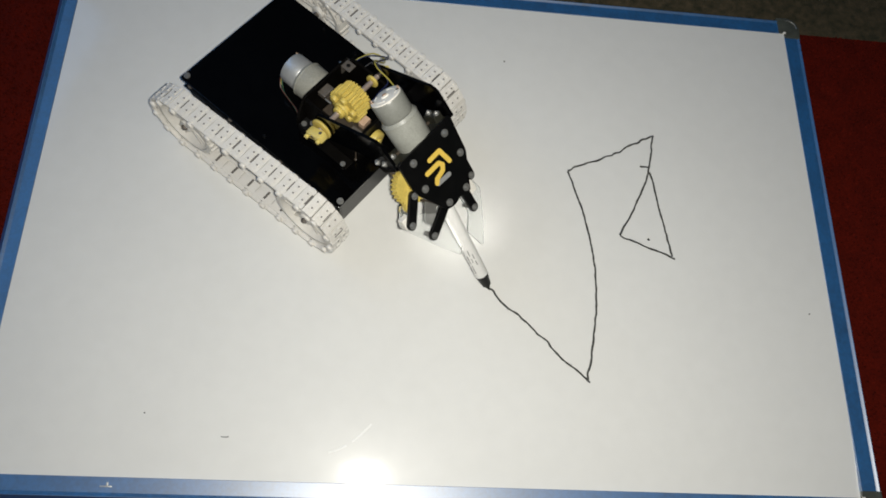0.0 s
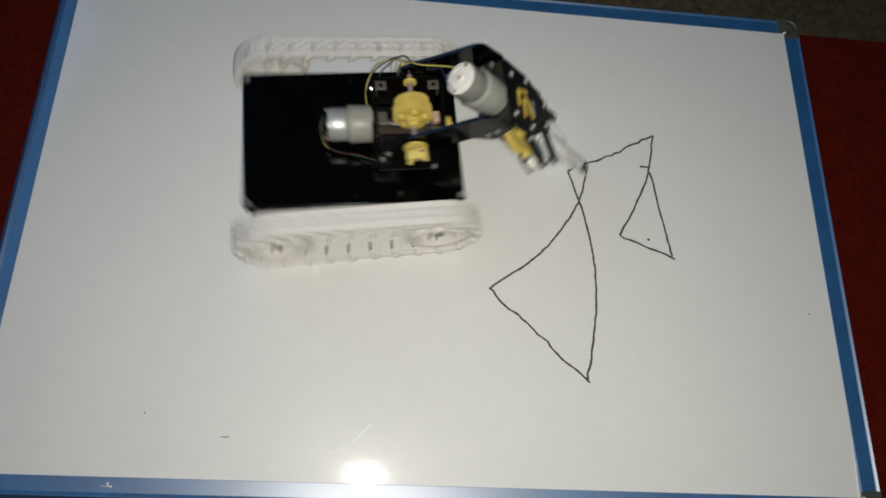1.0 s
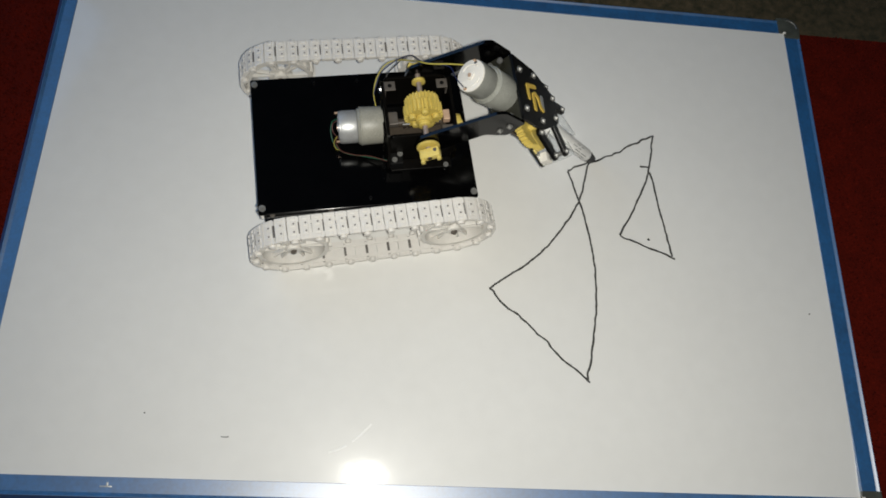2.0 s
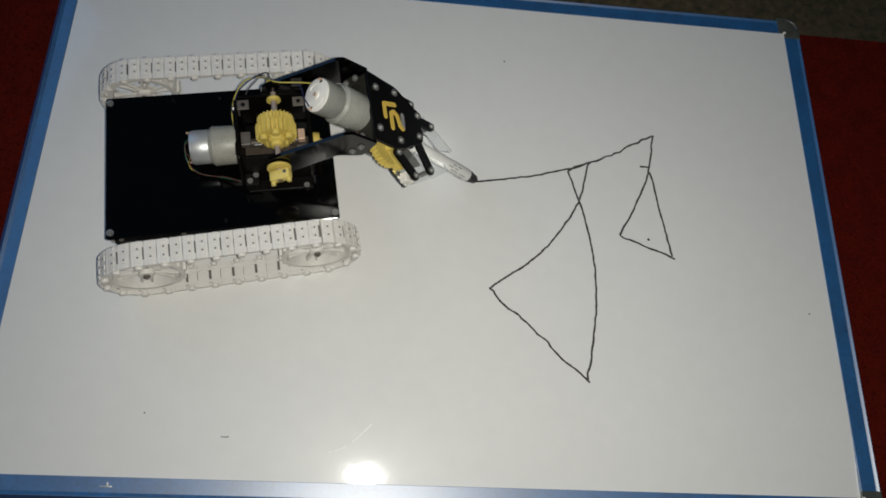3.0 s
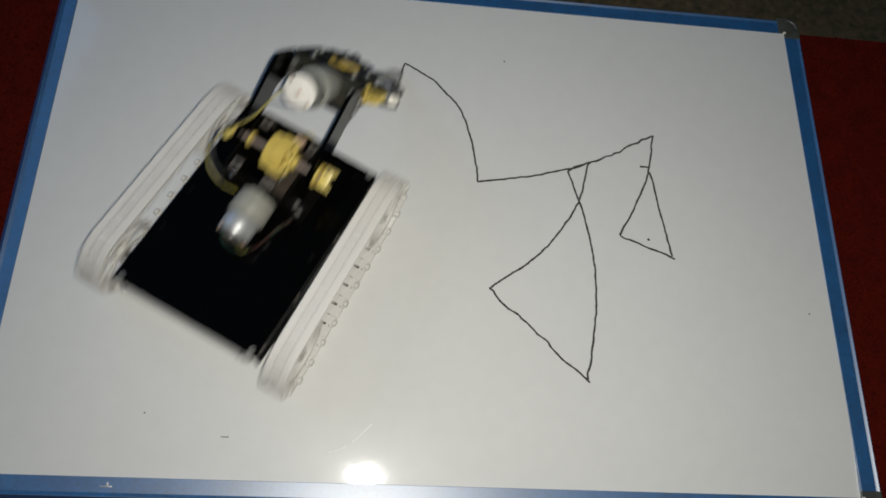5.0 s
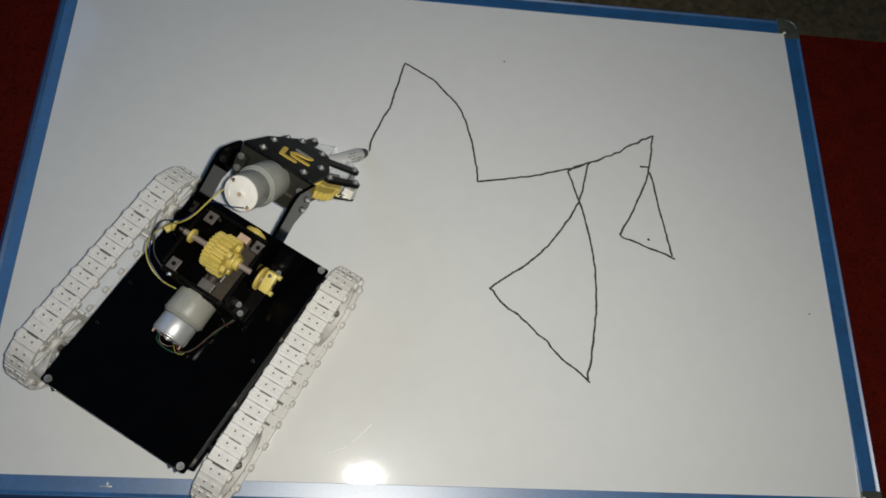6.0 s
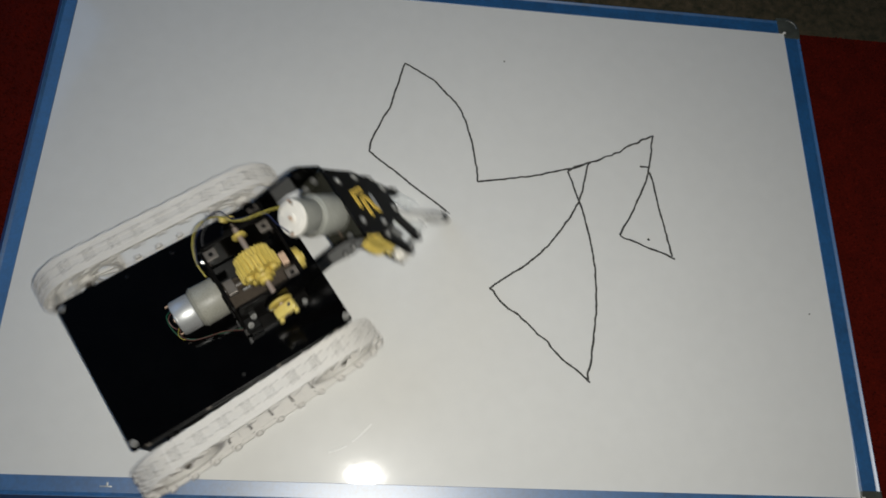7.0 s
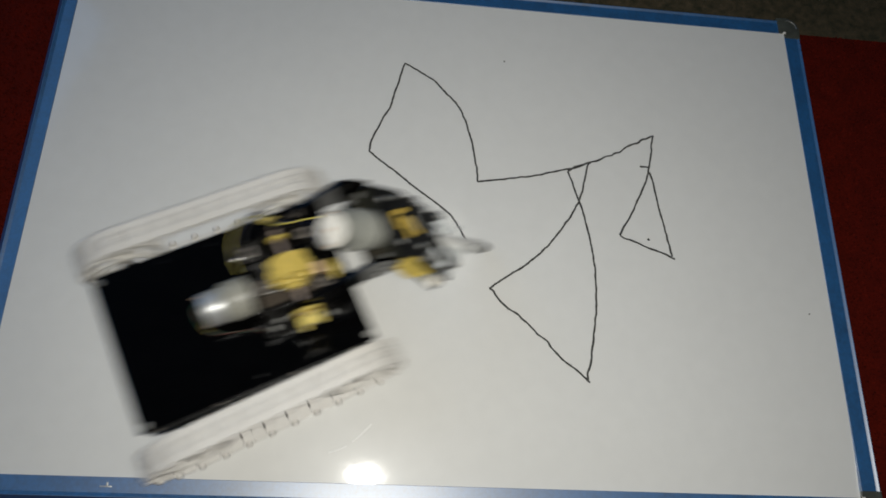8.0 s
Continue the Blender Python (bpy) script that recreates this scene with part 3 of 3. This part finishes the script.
def robot_gear_stand(robot):
    top = 0.072
    part("stand_foot", box(fresh(), mm(55, -35, 73.0), mm(62, 12, 2.0), bevel=0.0006), STAND, robot, "dark tinted foot plate", smooth=False)
    part("stand_base", box(fresh(), mm(55, -6, 74), mm(64, 43, 3), bevel=0.0006), SMOKE, robot, "brown smoked acrylic base", smooth=False)
    back = round_poly([mm(-40, 75)[:2], mm(38, 75)[:2], mm(38, 116)[:2], mm(33, 122)[:2], mm(-28, 122)[:2], mm(-40, 98)[:2]], 0.003)
    upright = Matrix(((0, 0, 1), (1, 0, 0), (0, 1, 0))).to_4x4()
    part("stand_back", prism(fresh(), back, -0.0014, 0.0014, Matrix.Translation(mm(21, 0, 0)) @ upright, bevel=0.0003), STAND, robot, "black acrylic upright", smooth=False)
    part("stand_front", box(fresh(), mm(88, 5, 97), mm(3, 62, 46), bevel=0.0004), STAND, robot, "black acrylic upright", smooth=False)
    for y in (-28, 37):
        o = round_poly([mm(23, 75)[:2], mm(86, 75)[:2], mm(86, 118)[:2], mm(80, 122)[:2], mm(24, 122)[:2], mm(23, 118)[:2]], 0.004)
        part("stand_side", prism(fresh(), o, -0.0014, 0.0014, Matrix.Translation(mm(0, y, 0)) @ pose(0, 0, 0, 90), bevel=0.0003), STAND, robot, "black acrylic gear cheek", smooth=False)
    for x, y, z, flip in ((28, 28, 121, -1), (80, 28, 121, 1), (80, -22, 117, 1)):
        bm = box(fresh(), mm(x, y, z), mm(11, 10, 1.6), bevel=0.0004)
        box(bm, mm(x + flip * 4.7, y, z - 6), mm(1.6, 10, 12), bevel=0.0004)
        bracket = part("angle_bracket", bm, DULL, robot, "small metal angle bracket", smooth=False)
        part("hole", rod(fresh(), mm(x, y, z + 0.4), mm(x, y, z + 1.2), 0.0021, seg=14), MATT, bracket)
    part("motor_clamp", box(fresh(), mm(28, -5, 113), mm(9, 14, 6), bevel=0.0007), DULL, robot, "dull tan clamp block", smooth=False)
    part("brass_block", box(fresh(), mm(80, -7, 117), mm(6.5, 11, 7), bevel=0.0006), COPPER, robot, "bright tan metal block", smooth=False)
    part("nut_block", box(fresh(), mm(29, -30, 83), mm(13, 22, 12), bevel=0.0008), MATT, robot, "black block under the nuts", smooth=False)
    for x, y in ((30, -22), (33, -31), (27, -37)):
        bolt(robot, mm(x, y, 89.5), (0, 0, 1), 0.0021, ALU)
    bolt(robot, mm(19.5, 27, 117), (-1, 0, 0.4), 0.0026)
    bolt(robot, mm(80, -39, 74.8), (0, 0, 1), 0.0020, ALU)
    part("pin", rod(fresh(), mm(36, -14, 118), mm(43, -14, 118), 0.0010, seg=12), ALU, robot, "bright steel pin")
    across = pose(0, 0, 0, 90)
    # toothed wheel on a cross shaft, driven by a worm on the motor's shaft
    turned = Matrix.Translation(mm(57, 0, 122)) @ across
    bm = prism(fresh(), gear_outline(0.0190, 0.0028, 26), -0.0020, 0.0100, turned)
    prism(bm, gear_outline(0.0170, 0.0022, 26), -0.0100, -0.0020, turned @ pose(0, 0, 0, 0, 0, 6))
    gear = part("big_gear", bm, YELLOW, robot, "worn yellow plastic toothed wheel", smooth=False)
    bm = rod(fresh(), mm(57, -10, 122), mm(57, -16, 122), 0.0085, seg=28, bevel=0.001)
    rod(bm, mm(57, -15.5, 122), mm(57, -20, 122), 0.0062, seg=20, bevel=0.0008)
    for i in range(5):
        t = 2 * math.pi / 5 * i + 0.3
        q = mm(57, -9.5, 122) + Vector((math.cos(t), 0, math.sin(t))) * 0.0122
        rod(bm, q, q + mm(0, -4.5, 0), 0.0042, 0.0036, seg=12, bevel=0.0006)
    part("gear_hub", bm, YELLOW, gear, "lobed yellow hub")
    part("cross_shaft", rod(fresh(), mm(57, 50, 122), mm(57, -55, 122), 0.0027, seg=16), SHAFT, robot, "dull pinkish metal cross shaft")
    for y0, y1, r in ((29, 32, 0.0068), (42, 44, 0.0045), (47, 50, 0.0052)):
        part("collar", rod(fresh(), mm(57, y0, 122), mm(57, y1, 122), r, seg=20, bevel=0.0008), YELLOW, robot, "yellow plastic collar")
    part("flange", rod(fresh(), mm(57, -41, 122), mm(57, -43.5, 122), 0.0112, seg=28, bevel=0.0006), YELLOW, robot, "thin yellow plastic flange")
    tilt = Matrix.Translation(mm(58, -50, 122)) @ pose(0, 0, 0, 0, -24)
    bm = box(fresh(), (0, 0, 0), mm(20, 10, 8.5), tilt, bevel=0.0018)
    for x in (-8, 8):
        rod(bm, tilt @ mm(x, -5, 0), tilt @ mm(x, -8, 0), 0.0022, seg=12)
    boss = part("crank_boss", bm, PALE, robot, "pale yellow plastic crank boss")
    part("hole", rod(fresh(), tilt @ mm(6, 1, 4.2), tilt @ mm(6, 1, 4.7), 0.0018, seg=14), DULL, boss)
    bm = rod(fresh(), mm(90.5, -6, 98), mm(97, -6, 98), 0.0108, 0.0100, seg=32, bevel=0.0012)
    rod(bm, mm(97, -6, 98), mm(99, -6, 98), 0.0040, seg=16)
    part("drive_roller", bm, YELLOW, robot, "small yellow plastic roller")
    bm = fresh()
    for i in range(7):
        rod(bm, mm(40 + 5 * i, 0, 97), mm(43 + 5 * i, 0, 97), 0.0062, 0.0045, seg=18)
    rod(bm, mm(22, 0, 97), mm(78, 0, 97), 0.0042, seg=14)
    part("worm", bm, SMOKE, robot, "dark worm on the motor shaft")
    motor(robot, mm(-24, 0, 96), mm(19, 0, 96), 0.40, 0.0164, 0.0190, CAN, GEARBOX, CAN, "pale metal motor can")
    part("motor_plate", box(fresh(), mm(18.5, 0, 95), mm(2, 38, 36), bevel=0.0004), STAND, robot, smooth=False)


def robot_arm(robot):
    outline = round_poly([mm(44, 116)[:2], mm(48, 133)[:2], mm(60, 140)[:2], mm(118, 169)[:2], mm(126, 169)[:2], mm(148, 149)[:2], mm(134, 129)[:2], mm(112, 133)[:2], mm(66, 107)[:2], mm(50, 107)[:2]], 0.0014)
    for y, tag_text in ((40, "black acrylic upper arm plate"), (-38, "black acrylic upper arm plate")):
        arm = part("arm_plate", prism(fresh(), outline, -0.0016, 0.0016, Matrix.Translation(mm(0, y, 0)) @ pose(0, 0, 0, 90), bevel=0.0004), ACRYLIC, robot, tag_text, smooth=False)
        s = 1 if y > 0 else -1
        for x, z in ((125, 139), (133, 146)):
            bolt(robot, mm(x, y + s * 1.7, z), (0, s, 0), 0.0024, ALU)
    # wrist frame that carries the second motor
    cross = Matrix.Translation(mm(139, 0, 140)) @ Matrix((N, V, -U)).transposed().to_4x4()
    part("wrist_plate", prism(fresh(), round_poly([mm(-22, -37)[:2], mm(15, -37)[:2], mm(15, 37)[:2], mm(-22, 37)[:2]], 0.003), -0.0016, 0.0016, cross, bevel=0.0004), OLIVE, robot, "dark olive wrist plate", smooth=False)
    for y in (-31, 31):
        bm = box(fresh(), mm(-4, y, 5), mm(16, 10, 8), cross, bevel=0.0008)
        part("wrist_bracket", bm, OLIVE, robot, smooth=False)
        for u in (-8, 4):
            bolt(robot, cross @ mm(u, y, 9.5), -U, 0.0024, ALU)
    motor(robot, mm(98, 0, 174), mm(137, 0, 137), 0.38, 0.0162, 0.0183, GREY_CAN, GREY_BOX, CAP, "grey plastic-wrapped motor can")


def robot_gripper(robot):
    plate = round_poly([mm(0, -37)[:2], mm(26, -38)[:2], mm(40, -35)[:2], mm(72, -18)[:2], mm(74, -8)[:2], mm(71, 2)[:2], mm(76, 14)[:2], mm(64, 19)[:2], mm(40, 32)[:2], mm(0, 36)[:2]], 0.003)
    hand = part("gripper_plate", prism(fresh(), plate, -0.0015, 0.0015, HAND, bevel=0.0004), SATIN, robot, "black gripper plate with a yellow emblem", smooth=False)
    lower = part("gripper_underplate", prism(fresh(), plate, -0.0235, -0.0212, HAND @ pose(0.002, 0, 0), bevel=0.0003), SMOKE, robot, smooth=False)
    for u, v in ((10, 21), (9, -23), (37, 25), (37, -27), (69, 11), (67, -13)):
        bolt(robot, hand_at(u, v, 1.5), N, 0.0029, ALU)
        part("standoff", rod(fresh(), hand_at(u, v, -1.5), hand_at(u, v, -21.2), 0.0028, seg=12), ALU, robot)
    # emblem: a chevron and a bent bar
    bm = fresh()
    for k, (a, b) in enumerate((((19, 6.5), (19, -7.5)), ((19, 6.5), (34.5, 10.5)), ((27.5, -17), (27.8, -1)), ((27.8, -1), (32, 1.8)), ((32, 1.8), (36.5, -1)), ((36.5, -1), (38.8, -11)), ((38.8, -11), (42, -13.3)))):
        prism(bm, bar_outline(mm(*a)[:2], mm(*b)[:2], 0.0024), 0.0015, 0.0020 + 0.00004 * k, HAND)
    part("emblem", bm, STICKER, hand, "flat yellow emblem", smooth=False)
    bm = prism(fresh(), bar_outline(mm(43.5, -12)[:2], mm(44.5, 2.5)[:2], 0.0024), 0.0015, 0.0019, HAND)
    part("emblem_end", bm, CAN, hand, "flat grey emblem end", smooth=False)
    # linkage bars
    for a, b in (((67, 9.7), (95, 9.5)), ((67, -12.5), (83, -44)), ((36, -38.5), (57, -57)), ((37, 25.5), (66, 24.6))):
        part("finger_bar", prism(fresh(), bar_outline(mm(*a)[:2], mm(*b)[:2], 0.0048), -0.0056, -0.0019, HAND, bevel=0.0004), SATIN, robot, "black gripper linkage bar", smooth=False)
        bolt(robot, hand_at(*b, -1.9), N, 0.0027, ALU)
        part("standoff", rod(fresh(), hand_at(*b, -5.6), hand_at(*b, -17), 0.0024, seg=10), ALU, robot)
    bolt(robot, hand_at(36, -38.5, -1.9), N, 0.0027, ALU)
    for u, v, r, teeth in ((31, -31, 19.0, 26), (33, 24, 12.0, 20)):
        gear = prism(fresh(), gear_outline(r / 1000, 0.0018, teeth), -0.018, -0.0105, HAND @ pose(u / 1000, v / 1000, 0))
        rod(gear, hand_at(u, v, -21), hand_at(u, v, -3), 0.004, seg=16)
        part("gripper_gear", gear, YELLOW, robot, "yellow plastic gripper gear", smooth=False)
    bm = prism(fresh(), bar_outline(mm(38, -36)[:2], mm(47, -43)[:2], 0.0066), -0.0180, -0.0100, HAND, bevel=0.0006)
    part("gear_arm", bm, YELLOW, robot, "yellow plastic gear arm", smooth=False)
    part("link_bar", prism(fresh(), bar_outline(mm(46, -47)[:2], mm(60, -58)[:2], 0.0034), -0.0212, -0.0185, HAND, bevel=0.0003), OLIVE, robot, "dark metal link bar", smooth=False)
    part("link_plate", prism(fresh(), round_poly([mm(*q)[:2] for q in ((58, -25), (74, -38), (86, -32), (70, -17))], 0.0015), -0.0195, -0.0165, HAND, bevel=0.0003), ALU, robot, "grey metal link plate", smooth=False)
    for at, size in ((mm(56, -56, -13), mm(12, 10, 9)), (mm(80, 22, -13), mm(15, 9, 9))):
        part("finger_block", box(fresh(), at, size, HAND, bevel=0.0012), CAP, robot, "white plastic finger block", smooth=False)
    for pts in ([(40, -50), (57, -63), (106, -40), (133, -25), (118, -12), (86, -11), (60, -41)],
                [(72, 28), (93, 34), (123, 18), (146, 2), (119, -5), (104, 8), (82, 9)]):
        outline = round_poly([mm(*q)[:2] for q in pts], 0.003)
        jaw = part("jaw", prism(fresh(), outline, -0.0175, -0.0150, HAND, bevel=0.0004), CLEAR, robot, "scuffed clear acrylic gripper jaw", smooth=False)
        jaw.visible_shadow = False


def robot_cables(robot):
    cable(robot, [(107, 9, 177), (97, 16, 168), (84, 22, 162), (65, 27, 157), (55, 36, 149), (54, 51, 128), (43, 64, 112), (31, 64, 108), (23, 59, 102), (17, 50, 96), (14, 37, 92), (15, 24, 90)], 1.1, WIRE_YELLOW, "thin yellow insulated wire")
    cable(robot, [(90, -8, 169), (86, 7, 162), (83, 22, 158), (69, 28, 155), (58, 36, 149), (53, 59, 126), (40, 64, 112), (28, 59, 106), (21, 54, 100), (14, 37, 92), (15, 24, 90)], 1.0, WIRE_BLUE, "thin dark blue insulated wire")
    cable(robot, [(50, 62, 118), (46, 64, 114), (40, 63, 106), (30, 58, 96), (24, 46, 84)], 0.9, WIRE_GREY, "thin grey insulated wire")
    part("wire_joint", box(fresh(), (0, 0, 0), mm(12, 6, 4), Matrix.Translation(mm(56, 56, 110)) @ pose(0, 0, 0, 0, 12, -20), bevel=0.0012), PALE, robot, "pale yellow wire joint", smooth=False)
    cable(robot, [(-26, 8, 99), (-31, 8, 94), (-33, 0, 86), (-30, -10, 78), (-20, -18, 75), (-6, -22, 75), (6, -27, 78), (20, -34, 84)], 0.9, WIRE_GREEN, "thin green insulated wire")
    cable(robot, [(-26, -9, 94), (-29, -12, 88), (-24, -18, 80), (-10, -22, 77), (4, -26, 80), (20, -36, 86)], 0.8, WIRE_RED, "thin dull red insulated wire")
    cable(robot, [(-26, 7, 98), (-31, 4, 96), (-31, -3, 93), (-28, -8, 93)], 0.7, WIRE_RED, "thin red insulated wire")
    cable(robot, [(-27, -6, 90), (-31, -9, 82), (-29, -13, 76), (-25, -14, 74)], 0.55, WIRE_YELLOW, "thin yellow insulated wire")


def build_robot():
    robot = tagged(new("tracked_robot"), "small white-tracked robot with black deck and geared arm on a whiteboard", "robot")
    robot_chassis(robot)
    shared_wheel = wheel_mesh()
    for side in (1, -1):
        shared_link = (link_mesh(False, False, side), link_mesh(True, False, side), link_mesh(True, True, side))
        crawler(robot, side, shared_link, shared_wheel)
    robot_gear_stand(robot)
    robot_arm(robot)
    robot_gripper(robot)
    robot_cables(robot)
    return robot


ROBOT = build_robot()

# ---- the marker held in the gripper: its tip at the origin, its barrel along z ----
MARKER_TIP, MARKER_UP = mm(269, -17.5, 0.2), Vector((-0.952, 0.105, 1.0)).normalized()


def build_marker():
    pen = tagged(new("marker_pen"), "white marker pen with black nose held slanting by the gripper", "marker")
    bm = rod(fresh(), (0, 0, 0.0), (0, 0, 0.004), 0.0009, 0.0016, seg=14)
    part("nib", bm, PEN_BLACK, pen, "black felt nib")
    bm = rod(fresh(), (0, 0, 0.004), (0, 0, 0.010), 0.0024, 0.0036, seg=24)
    rod(bm, (0, 0, 0.008), (0, 0, 0.023), 0.0048, 0.0072, seg=28)
    part("nose", bm, PEN_BLACK, pen, "black plastic nose")
    part("barrel", rod(fresh(), (0, 0, 0.023), (0, 0, 0.118), 0.0074, seg=32, bevel=0.0006), PEN_WHITE, pen, "white plastic barrel")
    part("end_plug", rod(fresh(), (0, 0, 0.118), (0, 0, 0.124), 0.0060, 0.0050, seg=24, bevel=0.0006), PEN_BLACK, pen)
    rng = random.Random(8)
    for row in range(7):          # unreadable small print, as plain bars
        t = radians(-70 + 24 * row)
        z = 0.031
        while z < 0.062:
            length = rng.uniform(0.004, 0.012)
            bm = box(fresh(), (0.00742, 0, z + length / 2), (0.00012, 0.0009, length), pose(0, 0, 0, 0, 0, math.degrees(t)))
            if rng.random() < 0.62:
                part("print_bar", bm, PRINT, pen, smooth=False)
            else:
                bm.free()
            z += length + rng.uniform(0.0015, 0.005)
    return pen


MARKER = build_marker()

# ---- what moves ----
# seconds, x, y and heading in degrees of the robot
DRIVE = [
    (0.00, -0.1514, 0.0967, -38.21), (0.33, -0.1514, 0.0967, -38.21), (0.40, -0.1474, 0.0885, -31.29), (0.50, -0.1417, 0.0857, -27.93),
    (0.60, -0.1341, 0.0755, -19.85), (0.70, -0.1289, 0.0720, -16.48), (0.80, -0.1211, 0.0664, -9.35), (0.90, -0.1130, 0.0585, -0.77),
    (1.00, -0.1038, 0.0506, 6.58), (1.10, -0.0990, 0.0488, 9.20), (1.20, -0.0937, 0.0498, 9.25), (1.70, -0.0937, 0.0498, 9.25),
    (2.10, -0.0937, 0.0498, 9.25), (2.20, -0.1053, 0.0470, 9.27), (2.30, -0.1247, 0.0422, 9.30), (2.40, -0.1441, 0.0373, 9.30),
    (2.50, -0.1635, 0.0324, 9.32), (2.60, -0.1829, 0.0275, 9.35), (2.70, -0.2023, 0.0222, 9.38), (2.80, -0.2211, 0.0170, 9.41),
    (2.87, -0.2316, 0.0160, 9.60), (3.00, -0.2316, 0.0160, 9.69), (3.30, -0.2316, 0.0160, 9.69), (3.40, -0.2300, 0.0111, 13.71),
    (3.50, -0.2267, 0.0068, 18.49), (3.60, -0.2180, -0.0037, 28.09), (3.70, -0.2143, -0.0085, 33.05), (3.80, -0.2048, -0.0185, 42.99),
    (3.90, -0.1965, -0.0280, 52.38), (4.00, -0.1887, -0.0350, 60.90), (4.04, -0.1888, -0.0358, 62.54), (4.10, -0.1888, -0.0358, 62.54), (4.70, -0.1888, -0.0358, 62.54),
    (4.88, -0.1888, -0.0358, 62.54), (4.98, -0.1935, -0.0468, 62.4), (5.08, -0.2009, -0.0642, 62.1), (5.18, -0.2084, -0.0818, 61.8),
    (5.28, -0.2159, -0.0994, 61.4), (5.38, -0.2234, -0.1170, 61.0), (5.48, -0.2311, -0.1350, 60.6), (5.60, -0.2386, -0.1528, 60.17),
    (6.22, -0.2386, -0.1528, 60.17), (6.30, -0.2371, -0.1545, 56.00), (6.40, -0.2310, -0.1545, 49.3), (6.50, -0.2290, -0.1508, 44.35),
    (6.60, -0.2259, -0.1447, 37.0), (6.70, -0.2256, -0.1436, 36.70), (6.93, -0.2256, -0.1436, 36.70), (7.00, -0.2258, -0.1436, 35.40),
    (7.10, -0.2215, -0.1454, 30.02), (7.20, -0.2204, -0.1436, 26.02), (7.88, -0.2204, -0.1436, 26.02), (7.93, -0.2170, -0.1427, 26.02), (8.00, -0.2009, -0.1386, 26.03),
]
FLEX = [(0.0, 0.0), (1.1, 4.0), (2.1, 4.0), (2.2, 0.0), (8.0, 0.0)]          # sideways give of the marker, mm


def motions():
    rows, travel, last = [], {1: [0.0], -1: [0.0]}, None
    for t, x, y, turn in DRIVE:
        rows.append((t, pose(x, y, BOARD, 0, 0, turn)))
        if last:
            mid = radians((last[3] + turn) / 2)
            ahead = (x - last[1]) * math.cos(mid) + (y - last[2]) * math.sin(mid)
            swing = radians(turn - last[3]) * 0.0965 * 1.8          # the tracks skid as it turns
            for side in (1, -1):
                travel[side].append(travel[side][-1] + ahead - side * swing)
        last = (t, x, y, turn)
    times = [r[0] for r in rows]
    walk(ROBOT, rows)
    held = []
    for t, m in rows:
        give = np.interp(t, [q[0] for q in FLEX], [q[1] for q in FLEX]) / 1000
        held.append((t, m @ Matrix.Translation(MARKER_TIP + Vector((0, give, 0))) @ MARKER_UP.to_track_quat("Z", "Y").to_matrix().to_4x4()))
    walk(MARKER, held)
    for ob, start, side in LINK_OBJECTS:
        walk(ob, [(t, on_loop(start + s)) for t, s in zip(times, travel[side])])
    for ob, base, side in WHEELS:
        walk(ob, [(t, base @ pose(0, 0, 0, 0, math.degrees(s / LOOP_R), 0)) for t, s in zip(times, travel[side])])
    for piece, t in WET:
        x, y, z = piece.location
        low, high = pose(x, y, BOARD - 0.003), pose(x, y, BOARD + 0.00002)
        done = min(t, 7.99)
        walk(piece, [(0.0, low), (max(0.02, done - 0.034), low), (done, high), (8.0, high)])


motions()
